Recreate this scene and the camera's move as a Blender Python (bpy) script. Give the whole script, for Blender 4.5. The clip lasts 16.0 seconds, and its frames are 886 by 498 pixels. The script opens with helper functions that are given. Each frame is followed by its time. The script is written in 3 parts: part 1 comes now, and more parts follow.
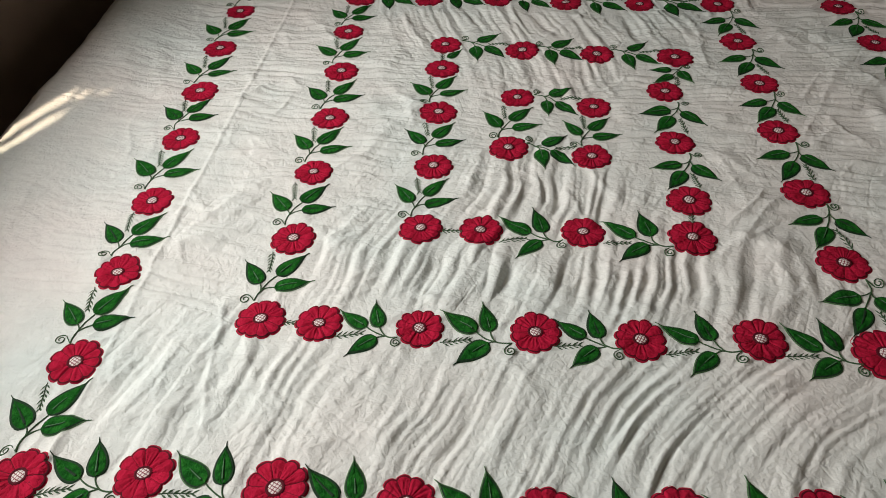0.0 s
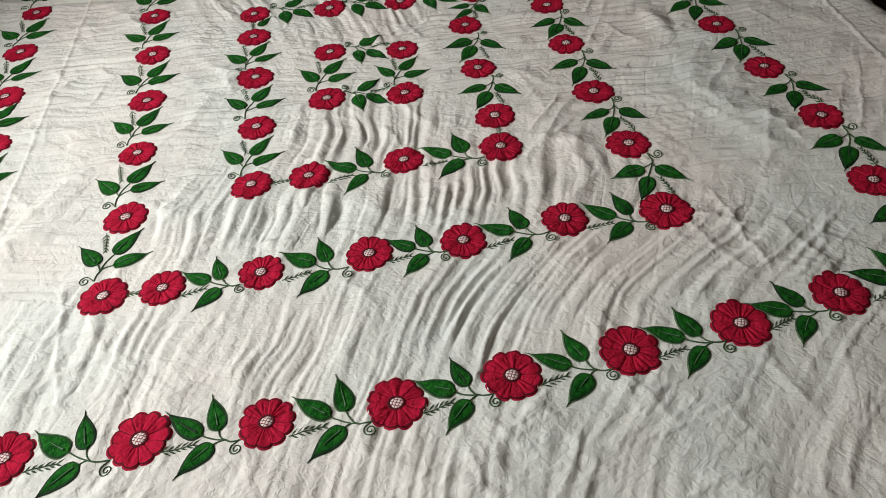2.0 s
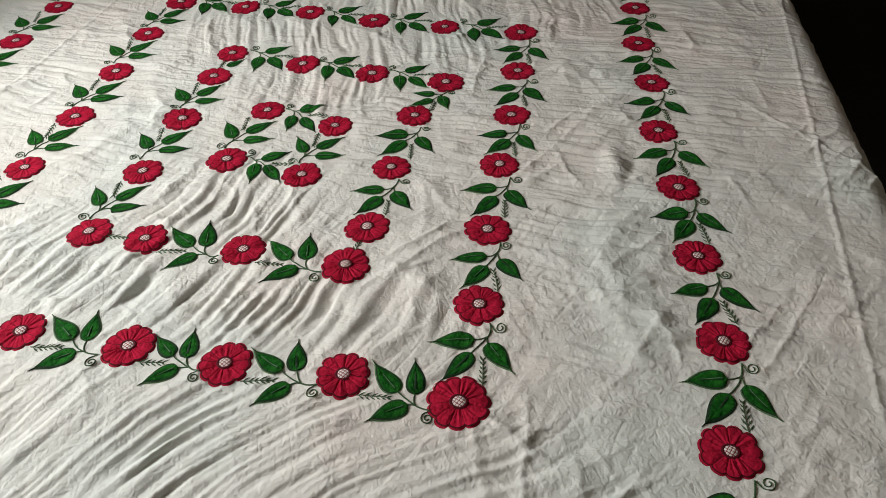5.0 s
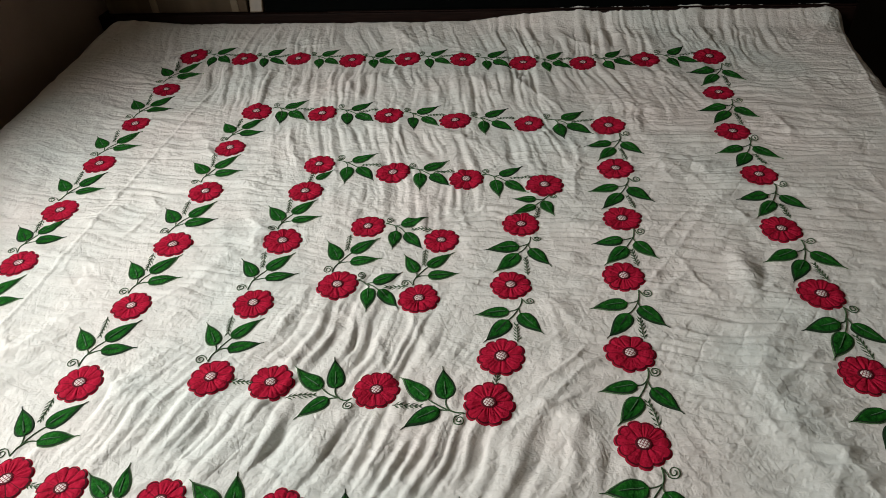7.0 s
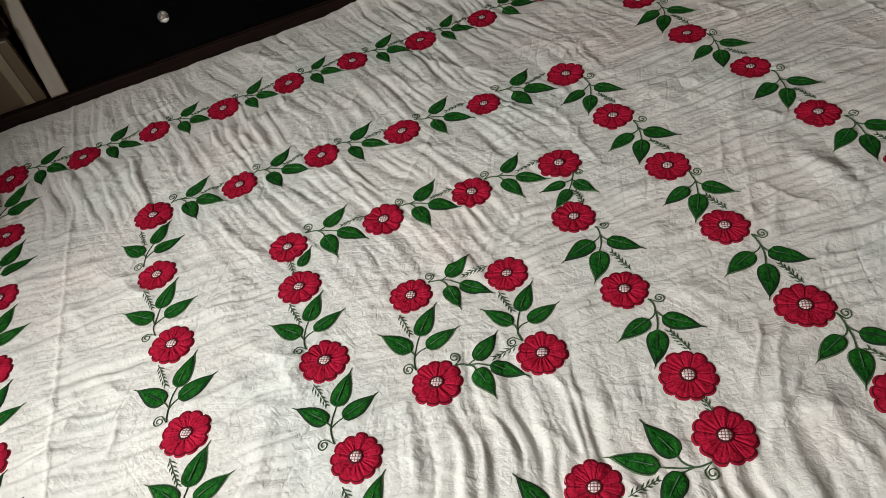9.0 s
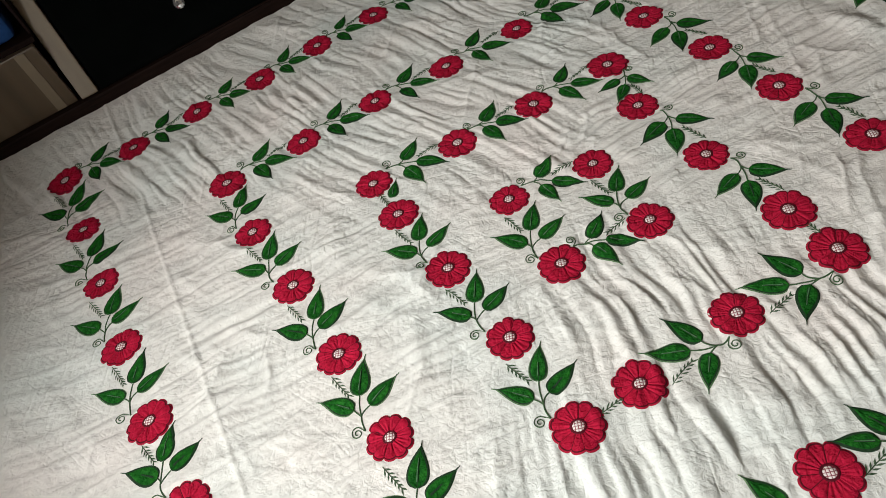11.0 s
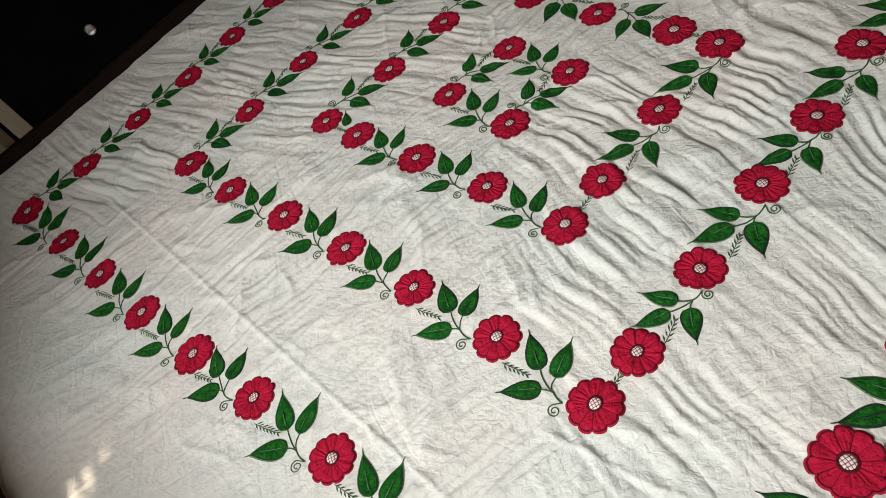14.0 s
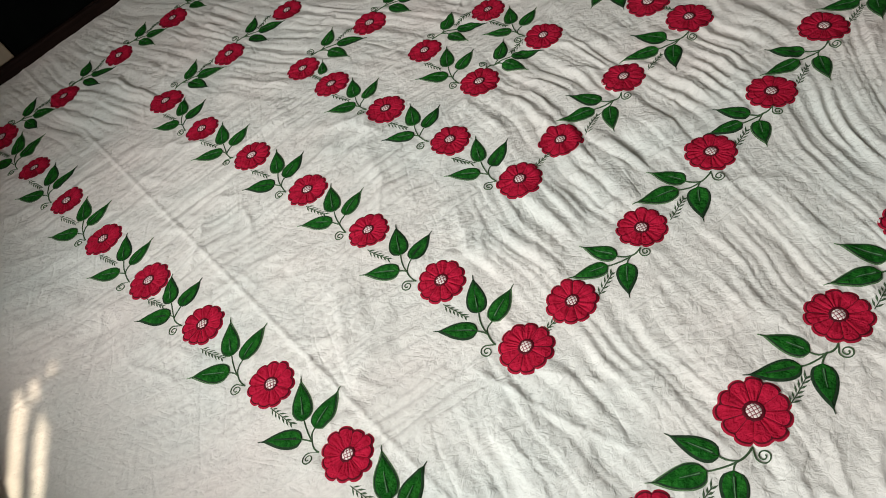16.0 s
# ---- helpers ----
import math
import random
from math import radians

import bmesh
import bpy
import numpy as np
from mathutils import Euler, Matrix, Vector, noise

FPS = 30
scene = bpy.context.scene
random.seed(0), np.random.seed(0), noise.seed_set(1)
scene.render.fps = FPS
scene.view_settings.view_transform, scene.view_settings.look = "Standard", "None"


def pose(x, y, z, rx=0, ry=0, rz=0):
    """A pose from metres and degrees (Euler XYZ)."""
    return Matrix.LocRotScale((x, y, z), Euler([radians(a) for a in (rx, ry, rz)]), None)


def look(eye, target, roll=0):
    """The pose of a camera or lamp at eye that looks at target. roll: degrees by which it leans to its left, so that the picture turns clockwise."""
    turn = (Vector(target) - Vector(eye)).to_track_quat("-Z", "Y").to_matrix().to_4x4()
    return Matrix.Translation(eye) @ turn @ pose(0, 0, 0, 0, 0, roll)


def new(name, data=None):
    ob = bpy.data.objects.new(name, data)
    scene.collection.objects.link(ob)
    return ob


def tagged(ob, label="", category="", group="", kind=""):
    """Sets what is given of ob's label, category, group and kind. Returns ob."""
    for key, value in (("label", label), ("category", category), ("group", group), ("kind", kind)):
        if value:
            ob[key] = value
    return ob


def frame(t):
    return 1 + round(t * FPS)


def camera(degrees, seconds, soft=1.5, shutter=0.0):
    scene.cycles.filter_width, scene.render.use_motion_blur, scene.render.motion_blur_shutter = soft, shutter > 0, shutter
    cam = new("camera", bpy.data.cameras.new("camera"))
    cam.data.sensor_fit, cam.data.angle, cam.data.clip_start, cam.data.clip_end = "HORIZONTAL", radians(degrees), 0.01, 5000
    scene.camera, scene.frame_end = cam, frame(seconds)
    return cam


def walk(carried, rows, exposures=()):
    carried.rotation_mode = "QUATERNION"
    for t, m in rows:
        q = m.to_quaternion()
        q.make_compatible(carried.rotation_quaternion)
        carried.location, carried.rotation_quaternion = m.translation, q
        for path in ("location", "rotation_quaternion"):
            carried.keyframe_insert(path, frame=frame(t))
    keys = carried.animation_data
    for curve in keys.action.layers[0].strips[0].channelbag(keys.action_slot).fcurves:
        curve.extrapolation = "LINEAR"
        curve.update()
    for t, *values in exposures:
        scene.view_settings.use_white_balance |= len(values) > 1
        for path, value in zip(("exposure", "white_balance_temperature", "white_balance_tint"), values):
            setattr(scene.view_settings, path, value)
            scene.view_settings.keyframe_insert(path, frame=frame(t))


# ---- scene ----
cam = camera(66.4, 16.0, soft=0.9)
PATH = [
    (0, (-0.0913, -0.9703, 1.219), (-0.2058, 0.1926, 0.0396), -3.2),
    (0.5, (-0.083, -1.0425, 1.2182), (-0.2249, 0.1046, 0.0263), -4.5),
    (1, (-0.0847, -1.0607, 1.2148), (-0.1253, 0.093, 0.0213), -4.3),
    (1.5, (-0.0656, -1.0641, 1.2132), (0.0349, 0.0647, 0.0005), -5.2),
    (2, (-0.0108, -1.0732, 1.209), (0.1253, 0.0448, -0.0102), -5.5),
    (2.5, (0.0838, -1.0724, 1.2032), (0.1436, 0.0639, -0.0061), -4.8),
    (3, (0.1726, -1.0773, 1.1974), (0.1726, 0.0689, -0.0036), -4.8),
    (3.5, (0.2299, -1.0757, 1.1874), (0.2432, 0.0714, -0.0127), -3.7),
    (4, (0.2971, -1.0126, 1.1766), (0.3411, 0.1162, -0.0393), -1.0),
    (4.5, (0.3461, -0.9437, 1.1717), (0.4084, 0.1917, -0.0368), 2.3),
    (5, (0.4258, -0.8931, 1.1982), (0.2283, 0.2822, 0.0437), -1.0),
    (5.2, (0.4623, -0.8798, 1.204), (0.2249, 0.3137, 0.0744), 0.5),
    (7.3, (0.1876, -0.7951, 1.2563), (-0.0224, 0.4631, 0.1939), -6.4),
    (7.5, (0.1494, -0.7785, 1.2538), (-0.0415, 0.4681, 0.174), -7.6),
    (8, (0.0622, -0.693, 1.2439), (-0.0382, 0.5461, 0.1433), -8.0),
    (8.5, (0.0158, -0.6217, 1.2331), (0.034, 0.6258, 0.1383), -10.2),
    (9, (-0.0979, -0.5436, 1.2447), (0.1104, 0.6026, 0.062), -15.1),
    (9.2, (-0.1369, -0.5154, 1.2563), (0.073, 0.5951, 0.0404), -18.5),
    (11.3, (-0.3511, -0.6034, 1.2638), (-0.0257, 0.4673, 0.0379), -23.5),
    (11.5, (-0.3586, -0.6325, 1.2713), (0.0025, 0.4225, 0.0412), -25.1),
    (12, (-0.4092, -0.7113, 1.2837), (-0.0423, 0.3569, 0.0678), -28.5),
    (12.5, (-0.4482, -0.7254, 1.2887), (-0.0539, 0.3378, 0.0761), -31.3),
    (13, (-0.4897, -0.7196, 1.2679), (-0.0158, 0.3112, 0.0562), -29.6),
    (13.5, (-0.5204, -0.7196, 1.2472), (0.0282, 0.2648, 0.0288), -28.8),
    (14, (-0.5744, -0.7072, 1.2497), (-0.0946, 0.2955, 0.0171), -29.8),
    (14.5, (-0.61, -0.7138, 1.243), (-0.2, 0.337, 0.0246), -29.7),
    (15, (-0.61, -0.7304, 1.2206), (-0.1909, 0.2731, -0.0327), -29.1),
    (15.5, (-0.6125, -0.7511, 1.2082), (-0.1203, 0.1901, -0.0667), -26.7),
    (16, (-0.5827, -0.7761, 1.2182), (-0.1162, 0.1984, -0.0418), -25.3),
]
EXPOSURES = [(0, -0.33), (0.5, -0.35), (1.5, -0.29), (2.5, 0.02), (3.5, 0.2), (4, 0.38), (4.5, 0.16), (5, 0.06), (7.5, -0.12), (8.5, -0.16), (9, 0.0), (11.5, -0.08), (12, -0.3), (13, -0.22), (14.5, -0.38), (16, -0.4)]
walk(cam, [(t, look(eye, target, roll)) for t, eye, target, roll in PATH], EXPOSURES)

# ---- light: one window in the west wall towards the foot of the bed ----
SUN_DIR = Vector((0.42, 0.91, -1.6)).normalized()
world = bpy.data.worlds.new("sky")
scene.world = world
world.use_nodes = True
sky = world.node_tree.nodes.new("ShaderNodeTexSky")
sky.sky_type, sky.sun_disc = "NISHITA", False
sky.sun_elevation = math.asin(-SUN_DIR.z)
sky.sun_rotation = math.atan2(-SUN_DIR.x, -SUN_DIR.y)
world.node_tree.links.new(sky.outputs[0], world.node_tree.nodes["Background"].inputs[0])
world.node_tree.nodes["Background"].inputs[1].default_value = 0.1

sun = new("sun", bpy.data.lights.new("sun", "SUN"))
sun.data.energy, sun.data.angle, sun.data.color = 6.0, radians(0.5), (1.0, 0.83, 0.62)
sun.matrix_world = look(Vector((0, 0, 4)), Vector((0, 0, 4)) + SUN_DIR)

WALL_X, WIN_Y, WIN_Z = -1.0, (-1.30, 0.17), (0.93, 2.3)
daylight = new("window_daylight", bpy.data.lights.new("window_daylight", "AREA"))
daylight.data.shape, daylight.data.size, daylight.data.size_y = "RECTANGLE", 1.04, 0.80
daylight.data.energy, daylight.data.color = 41.0, (1.0, 0.998, 0.963)
daylight.matrix_world = look((WALL_X - 0.22, -0.36, 1.47), (WALL_X + 1, -0.36, 1.47))

# ---- materials ----


def material(name, base, rough=0.8, metal=0.0, spec=0.5):
    m = bpy.data.materials.new(name)
    m.use_nodes = True
    b = m.node_tree.nodes["Principled BSDF"]
    b.inputs["Base Color"].default_value = (*base, 1)
    b.inputs["Roughness"].default_value, b.inputs["Metallic"].default_value = rough, metal
    b.inputs["Specular IOR Level"].default_value = spec
    return m


def node(m, kind, **inputs):
    n = m.node_tree.nodes.new(kind)
    for key, value in inputs.items():
        n.inputs[key.replace("_", " ")].default_value = value
    return n


def join(m, a, b):
    m.node_tree.links.new(a, b)


def coords(m, stretch=(1, 1, 1), turn=(0, 0, 0)):
    t, p = node(m, "ShaderNodeTexCoord"), node(m, "ShaderNodeMapping")
    p.inputs["Scale"].default_value, p.inputs["Rotation"].default_value = stretch, turn
    join(m, t.outputs["Object"], p.inputs[0])
    return p.outputs[0]


def noise_of(m, scale, detail=4.0, rough=0.6, stretch=(1, 1, 1), distortion=0.0):
    n = node(m, "ShaderNodeTexNoise", Scale=scale, Detail=detail, Roughness=rough, Distortion=distortion)
    join(m, coords(m, stretch), n.inputs["Vector"])
    return n.outputs["Fac"]


def crumple(m, scale, detail, stretch=(1, 1, 1)):
    """Small sharp meeting ridges of crumpled cloth."""
    n = node(m, "ShaderNodeTexNoise")
    n.noise_type = "RIDGED_MULTIFRACTAL"
    for key, value in (("Scale", scale), ("Detail", detail), ("Roughness", 0.5), ("Lacunarity", 2.1), ("Offset", 0.9), ("Gain", 1.4)):
        n.inputs[key].default_value = value
    join(m, coords(m, stretch, (0, 0, 0.5)), n.inputs["Vector"])
    return n.outputs["Fac"]


def creases(m, scale, turn, thin=0.12):
    """Short, nearly straight crease lines that run one way, as in washed and folded cloth: patches with, patches without."""
    n = node(m, "ShaderNodeTexNoise", Scale=scale, Detail=1.0, Roughness=0.45, Distortion=0.5)
    long = node(m, "ShaderNodeMapping", Scale=(1, 0.2, 1))
    join(m, coords(m, (1, 1, 1), (0, 0, turn)), long.inputs[0])
    join(m, long.outputs[0], n.inputs["Vector"])
    off = calc(m, "ABSOLUTE", calc(m, "SUBTRACT", n.outputs["Fac"], 0.5))
    r = node(m, "ShaderNodeMapRange", From_Min=0.0, From_Max=thin)
    join(m, off, r.inputs["Value"])
    r.interpolation_type = "SMOOTHSTEP"
    where = node(m, "ShaderNodeMapRange", From_Min=0.42, From_Max=0.60)
    join(m, noise_of(m, scale * 0.16 + turn, 1.0), where.inputs["Value"])
    return calc(m, "MULTIPLY", r.outputs[0], where.outputs[0])


def calc(m, operation, a, b=0.0):
    n = node(m, "ShaderNodeMath")
    n.operation = operation
    for value, socket in ((a, n.inputs[0]), (b, n.inputs[1])):
        if isinstance(value, (int, float)):
            socket.default_value = value
        else:
            join(m, value, socket)
    return n.outputs[0]


def tint(m, fac, stops, target="Base Color"):
    """A ramp of (place, colour) driven by fac."""
    r = node(m, "ShaderNodeValToRGB")
    e = r.color_ramp.elements
    while len(e) < len(stops):
        e.new(0.5)
    for item, (place, colour) in zip(e, stops):
        item.position, item.color = place, (*colour, 1)
    join(m, fac, r.inputs[0])
    if target:
        join(m, r.outputs[0], m.node_tree.nodes["Principled BSDF"].inputs[target])
    return r.outputs[0]


def relief(m, layers):
    """Chained bumps of (height, strength, distance)."""
    last = None
    for height, strength, distance in layers:
        b = node(m, "ShaderNodeBump", Strength=strength, Distance=distance)
        join(m, height, b.inputs["Height"])
        if last:
            join(m, last, b.inputs["Normal"])
        last = b.outputs[0]
    join(m, last, m.node_tree.nodes["Principled BSDF"].inputs["Normal"])


def blend(m, fac, a, b, mode="MIX"):
    n = m.node_tree.nodes.new("ShaderNodeMix")
    n.data_type, n.blend_type = "RGBA", mode
    for value, socket in ((fac, n.inputs[0]), (a, n.inputs[6]), (b, n.inputs[7])):
        if isinstance(value, (int, float)):
            socket.default_value = value
        elif isinstance(value, tuple):
            socket.default_value = (*value, 1)
        else:
            join(m, value, socket)
    return n.outputs[2]


def random_of(m):
    return node(m, "ShaderNodeObjectInfo").outputs["Random"]


COTTON = material("washed_cotton", (0.76, 0.75, 0.71), 0.95, 0, 0.1)
patch = tint(COTTON, noise_of(COTTON, 3.2, 3, 0.55), [(0.3, (0.81, 0.750, 0.715)), (0.5, (0.77, 0.76, 0.725)), (0.7, (0.715, 0.757, 0.728))], None)
fine = tint(COTTON, noise_of(COTTON, 60, 5, 0.7), [(0.3, (0.90, 0.90, 0.90)), (0.7, (1, 1, 1))], None)
join(COTTON, blend(COTTON, 1.0, patch, fine, "MULTIPLY"), COTTON.node_tree.nodes["Principled BSDF"].inputs["Base Color"])
relief(COTTON, [
    (creases(COTTON, 40, 0.5), 0.34, 0.0015), (creases(COTTON, 48, 1.9), 0.34, 0.0013), (creases(COTTON, 80, 2.7), 0.28, 0.0010), (creases(COTTON, 95, 1.2), 0.28, 0.0009),
    (crumple(COTTON, 60, 2.0, (1, 1.2, 1)), 0.20, 0.0018),
    (noise_of(COTTON, 115, 4, 0.64, (1, 1, 1), 0.7), 0.76, 0.0029),
])

RED = material("crimson_poplin", (0.4, 0.008, 0.03), 0.9, 0, 0.08)
red_tone = tint(RED, noise_of(RED, 90, 4, 0.6), [(0.3, (0.36, 0.007, 0.028)), (0.7, (0.56, 0.014, 0.055))], None)
shift = tint(RED, random_of(RED), [(0.0, (0.88, 0.88, 0.88)), (1.0, (1, 1, 1))], None)
join(RED, blend(RED, 1.0, red_tone, shift, "MULTIPLY"), RED.node_tree.nodes["Principled BSDF"].inputs["Base Color"])
relief(RED, [(noise_of(RED, 150, 4, 0.6, distortion=1.2), 0.9, 0.0036), (noise_of(RED, 1200, 2, 0.5), 0.2, 0.0005)])

MAROON = material("maroon_thread", (0.13, 0.004, 0.014), 0.8, 0, 0.2)
tint(MAROON, noise_of(MAROON, 400, 3), [(0.3, (0.045, 0.002, 0.006)), (0.7, (0.12, 0.004, 0.014))])
UNDER = material("crimson_underlayer", (0.28, 0.005, 0.02), 0.85, 0, 0.2)
tint(UNDER, noise_of(UNDER, 200, 3), [(0.3, (0.27, 0.006, 0.022)), (0.7, (0.44, 0.012, 0.045))])

LEAF = material("green_poplin", (0.012, 0.13, 0.022), 0.9, 0, 0.08)
leaf_tone = tint(LEAF, noise_of(LEAF, 120, 5, 0.7), [(0.28, (0.004, 0.046, 0.006)), (0.5, (0.010, 0.105, 0.012)), (0.72, (0.030, 0.200, 0.024))], None)
leaf_shift = tint(LEAF, random_of(LEAF), [(0.0, (0.8, 0.85, 0.8)), (1.0, (1, 1, 1))], None)
join(LEAF, blend(LEAF, 1.0, leaf_tone, leaf_shift, "MULTIPLY"), LEAF.node_tree.nodes["Principled BSDF"].inputs["Base Color"])
relief(LEAF, [(noise_of(LEAF, 170, 4, 0.6, distortion=1.0), 0.9, 0.0036)])
EDGING = material("dark_green_thread", (0.02, 0.055, 0.025), 0.8, 0, 0.2)
tint(EDGING, noise_of(EDGING, 500, 3), [(0.3, (0.006, 0.020, 0.008)), (0.7, (0.022, 0.055, 0.024))])
VEIN = material("pale_green_thread", (0.10, 0.24, 0.10), 0.8, 0, 0.2)
tint(VEIN, noise_of(VEIN, 400, 3), [(0.3, (0.04, 0.14, 0.05)), (0.7, (0.12, 0.26, 0.12))])
SELVEDGE = material("frayed_green_edge", (0.16, 0.25, 0.14), 0.9, 0, 0.1)
tint(SELVEDGE, noise_of(SELVEDGE, 600, 3), [(0.3, (0.03, 0.085, 0.03)), (0.7, (0.18, 0.29, 0.15))])
STEM = material("stem_thread", (0.035, 0.075, 0.035), 0.8, 0, 0.2)
FERN = material("grey_green_thread", (0.12, 0.17, 0.11), 0.85, 0, 0.15)
tint(FERN, noise_of(FERN, 300, 3), [(0.3, (0.025, 0.055, 0.027)), (0.7, (0.09, 0.14, 0.08))])
tint(STEM, noise_of(STEM, 500, 3), [(0.3, (0.024, 0.055, 0.024)), (0.7, (0.075, 0.135, 0.065))])

MESHWORK = material("white_lattice_stitch", (0.75, 0.68, 0.66), 0.9, 0, 0.2)


def lattice(m, turn):
    w = node(m, "ShaderNodeTexWave", Scale=85.0, Distortion=1.5, Detail=1.0)
    w.wave_type, w.bands_direction = "BANDS", "X"
    join(m, coords(m, (1, 1, 1), (0, 0, turn)), w.inputs["Vector"])
    return w.outputs["Fac"]


lines = node(MESHWORK, "ShaderNodeMath")
lines.operation = "MINIMUM"
join(MESHWORK, lattice(MESHWORK, 0.5), lines.inputs[0])
join(MESHWORK, lattice(MESHWORK, 2.0), lines.inputs[1])
tint(MESHWORK, lines.outputs[0], [(0.06, (0.22, 0.04, 0.06)), (0.22, (0.78, 0.70, 0.68))])
relief(MESHWORK, [(lines.outputs[0], 0.5, 0.0008)])

DARK_WOOD = material("dark_walnut", (0.035, 0.016, 0.011), 0.6, 0, 0.08)
tint(DARK_WOOD, noise_of(DARK_WOOD, 18, 6, 0.65, (1, 14, 14)), [(0.3, (0.005, 0.0026, 0.002)), (0.7, (0.017, 0.008, 0.006))])
relief(DARK_WOOD, [(noise_of(DARK_WOOD, 60, 4, 0.6, (1, 12, 12)), 0.2, 0.001)])
BLACK = material("black_leatherette", (0.001, 0.0015, 0.0015), 0.7, 0, 0.02)
tint(BLACK, noise_of(BLACK, 14, 4), [(0.3, (0.0006, 0.0010, 0.0009)), (0.7, (0.0016, 0.0022, 0.0021))])
relief(BLACK, [(noise_of(BLACK, 500, 3), 0.2, 0.0006)])
LAMINATE = material("cream_maple_laminate", (0.42, 0.32, 0.21), 0.4)
tint(LAMINATE, noise_of(LAMINATE, 3.0, 4, 0.5, (6, 1, 0.5), 0.6), [(0.3, (0.060, 0.040, 0.022)), (0.55, (0.082, 0.055, 0.031)), (0.72, (0.115, 0.080, 0.048))])
CREAM = material("cream_lacquer", (0.55, 0.46, 0.34), 0.45)
tint(CREAM, noise_of(CREAM, 8, 4, 0.6, (3, 1, 0.6)), [(0.3, (0.15, 0.112, 0.072)), (0.7, (0.20, 0.155, 0.102))])
CRYSTAL = material("faceted_crystal", (0.85, 0.86, 0.88), 0.08, 0.9)
BRASS = material("aged_brass", (0.05, 0.038, 0.024), 0.4, 0.9)
BLUE = material("blue_cloth", (0.02, 0.07, 0.22), 0.9, 0, 0.1)
tint(BLUE, noise_of(BLUE, 30, 4), [(0.3, (0.012, 0.045, 0.15)), (0.7, (0.025, 0.085, 0.26))])
WALL = material("brown_distemper", (0.14, 0.1, 0.075), 0.85)
tint(WALL, noise_of(WALL, 2.5, 5, 0.6), [(0.3, (0.17, 0.12, 0.086)), (0.7, (0.23, 0.162, 0.12))])
relief(WALL, [(noise_of(WALL, 120, 4), 0.2, 0.001)])
# brown walls of the room's dim sides: the shade is in the colour
SHADE_WALL = material("shaded_brown_paint", (0.03, 0.022, 0.018), 0.8)
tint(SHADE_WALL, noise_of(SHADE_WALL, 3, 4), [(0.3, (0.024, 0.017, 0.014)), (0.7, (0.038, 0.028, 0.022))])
PALE = material("cream_distemper", (0.6, 0.54, 0.44), 0.9)
tint(PALE, noise_of(PALE, 2, 5), [(0.3, (0.36, 0.30, 0.22)), (0.7, (0.43, 0.36, 0.27))])
FLOOR = material("dark_terrazzo", (0.035, 0.028, 0.025), 0.5)
tint(FLOOR, noise_of(FLOOR, 80, 5), [(0.3, (0.022, 0.017, 0.015)), (0.7, (0.05, 0.04, 0.036))])
FOAM = material("mattress_ticking", (0.55, 0.5, 0.45), 0.9)
tint(FOAM, noise_of(FOAM, 30, 4), [(0.3, (0.5, 0.45, 0.4)), (0.7, (0.6, 0.55, 0.5))])

# ---- mesh helpers ----


def part(name, bm, mat, parent=None, label="", smooth=False):
    me = bpy.data.meshes.new(name)
    bm.to_mesh(me)
    bm.free()
    me.materials.append(mat)
    if smooth:
        me.shade_smooth()
    ob = new(name, me)
    ob.parent = parent
    return tagged(ob, label)


def plate(name, verts, faces, mat, parent=None, place=(0, 0, 0), label="", smooth=True):
    me = bpy.data.meshes.new(name)
    me.from_pydata([tuple(map(float, v)) for v in verts], [], faces)
    me.materials.append(mat)
    if smooth:
        me.shade_smooth()
    ob = new(name, me)
    ob.parent, ob.location = parent, place
    return tagged(ob, label)


def box(x0, x1, y0, y1, z0, z1, bevel=0.0):
    bm = bmesh.new()
    bmesh.ops.create_cube(bm, size=1, matrix=Matrix.LocRotScale(((x0 + x1) / 2, (y0 + y1) / 2, (z0 + z1) / 2), None, (x1 - x0, y1 - y0, z1 - z0)))
    if bevel:
        bmesh.ops.bevel(bm, geom=bm.edges[:], offset=bevel, segments=2, affect="EDGES", profile=0.6)
    return bm


def structure(name, bm, mat, label, category):
    return tagged(part(name, bm, mat), label, category, kind="structure")


def thing(name, place, label, category, group=""):
    ob = new(name)
    ob.location = place
    return tagged(ob, label, category, group)


# ---- room ----
X1, Y0, Y1, TOP = 2.6, -3.0, 1.30, 2.8
structure("floor", box(WALL_X - 0.26, X1 + 0.1, Y0 - 0.1, Y1 + 0.1, -0.1, 0), FLOOR, "dark polished terrazzo floor under the bed", "floor")
structure("ceiling", box(WALL_X - 0.26, X1 + 0.1, Y0 - 0.1, Y1 + 0.1, TOP, TOP + 0.1), PALE, "plain cream ceiling over the bedroom", "ceiling")
structure("wall_north", box(WALL_X - 0.26, X1 + 0.1, Y1, Y1 + 0.1, 0, TOP), SHADE_WALL, "brown wall behind the headboard, shade put into its colour", "wall")
structure("wall_east", box(X1, X1 + 0.1, Y0, Y1, 0, TOP), SHADE_WALL, "brown wall beyond the bed, shade put into its colour", "wall")
structure("wall_south", box(WALL_X - 0.26, X1 + 0.1, Y0 - 0.1, Y0, 0, TOP), PALE, "plain cream wall facing the foot of the bed", "wall")


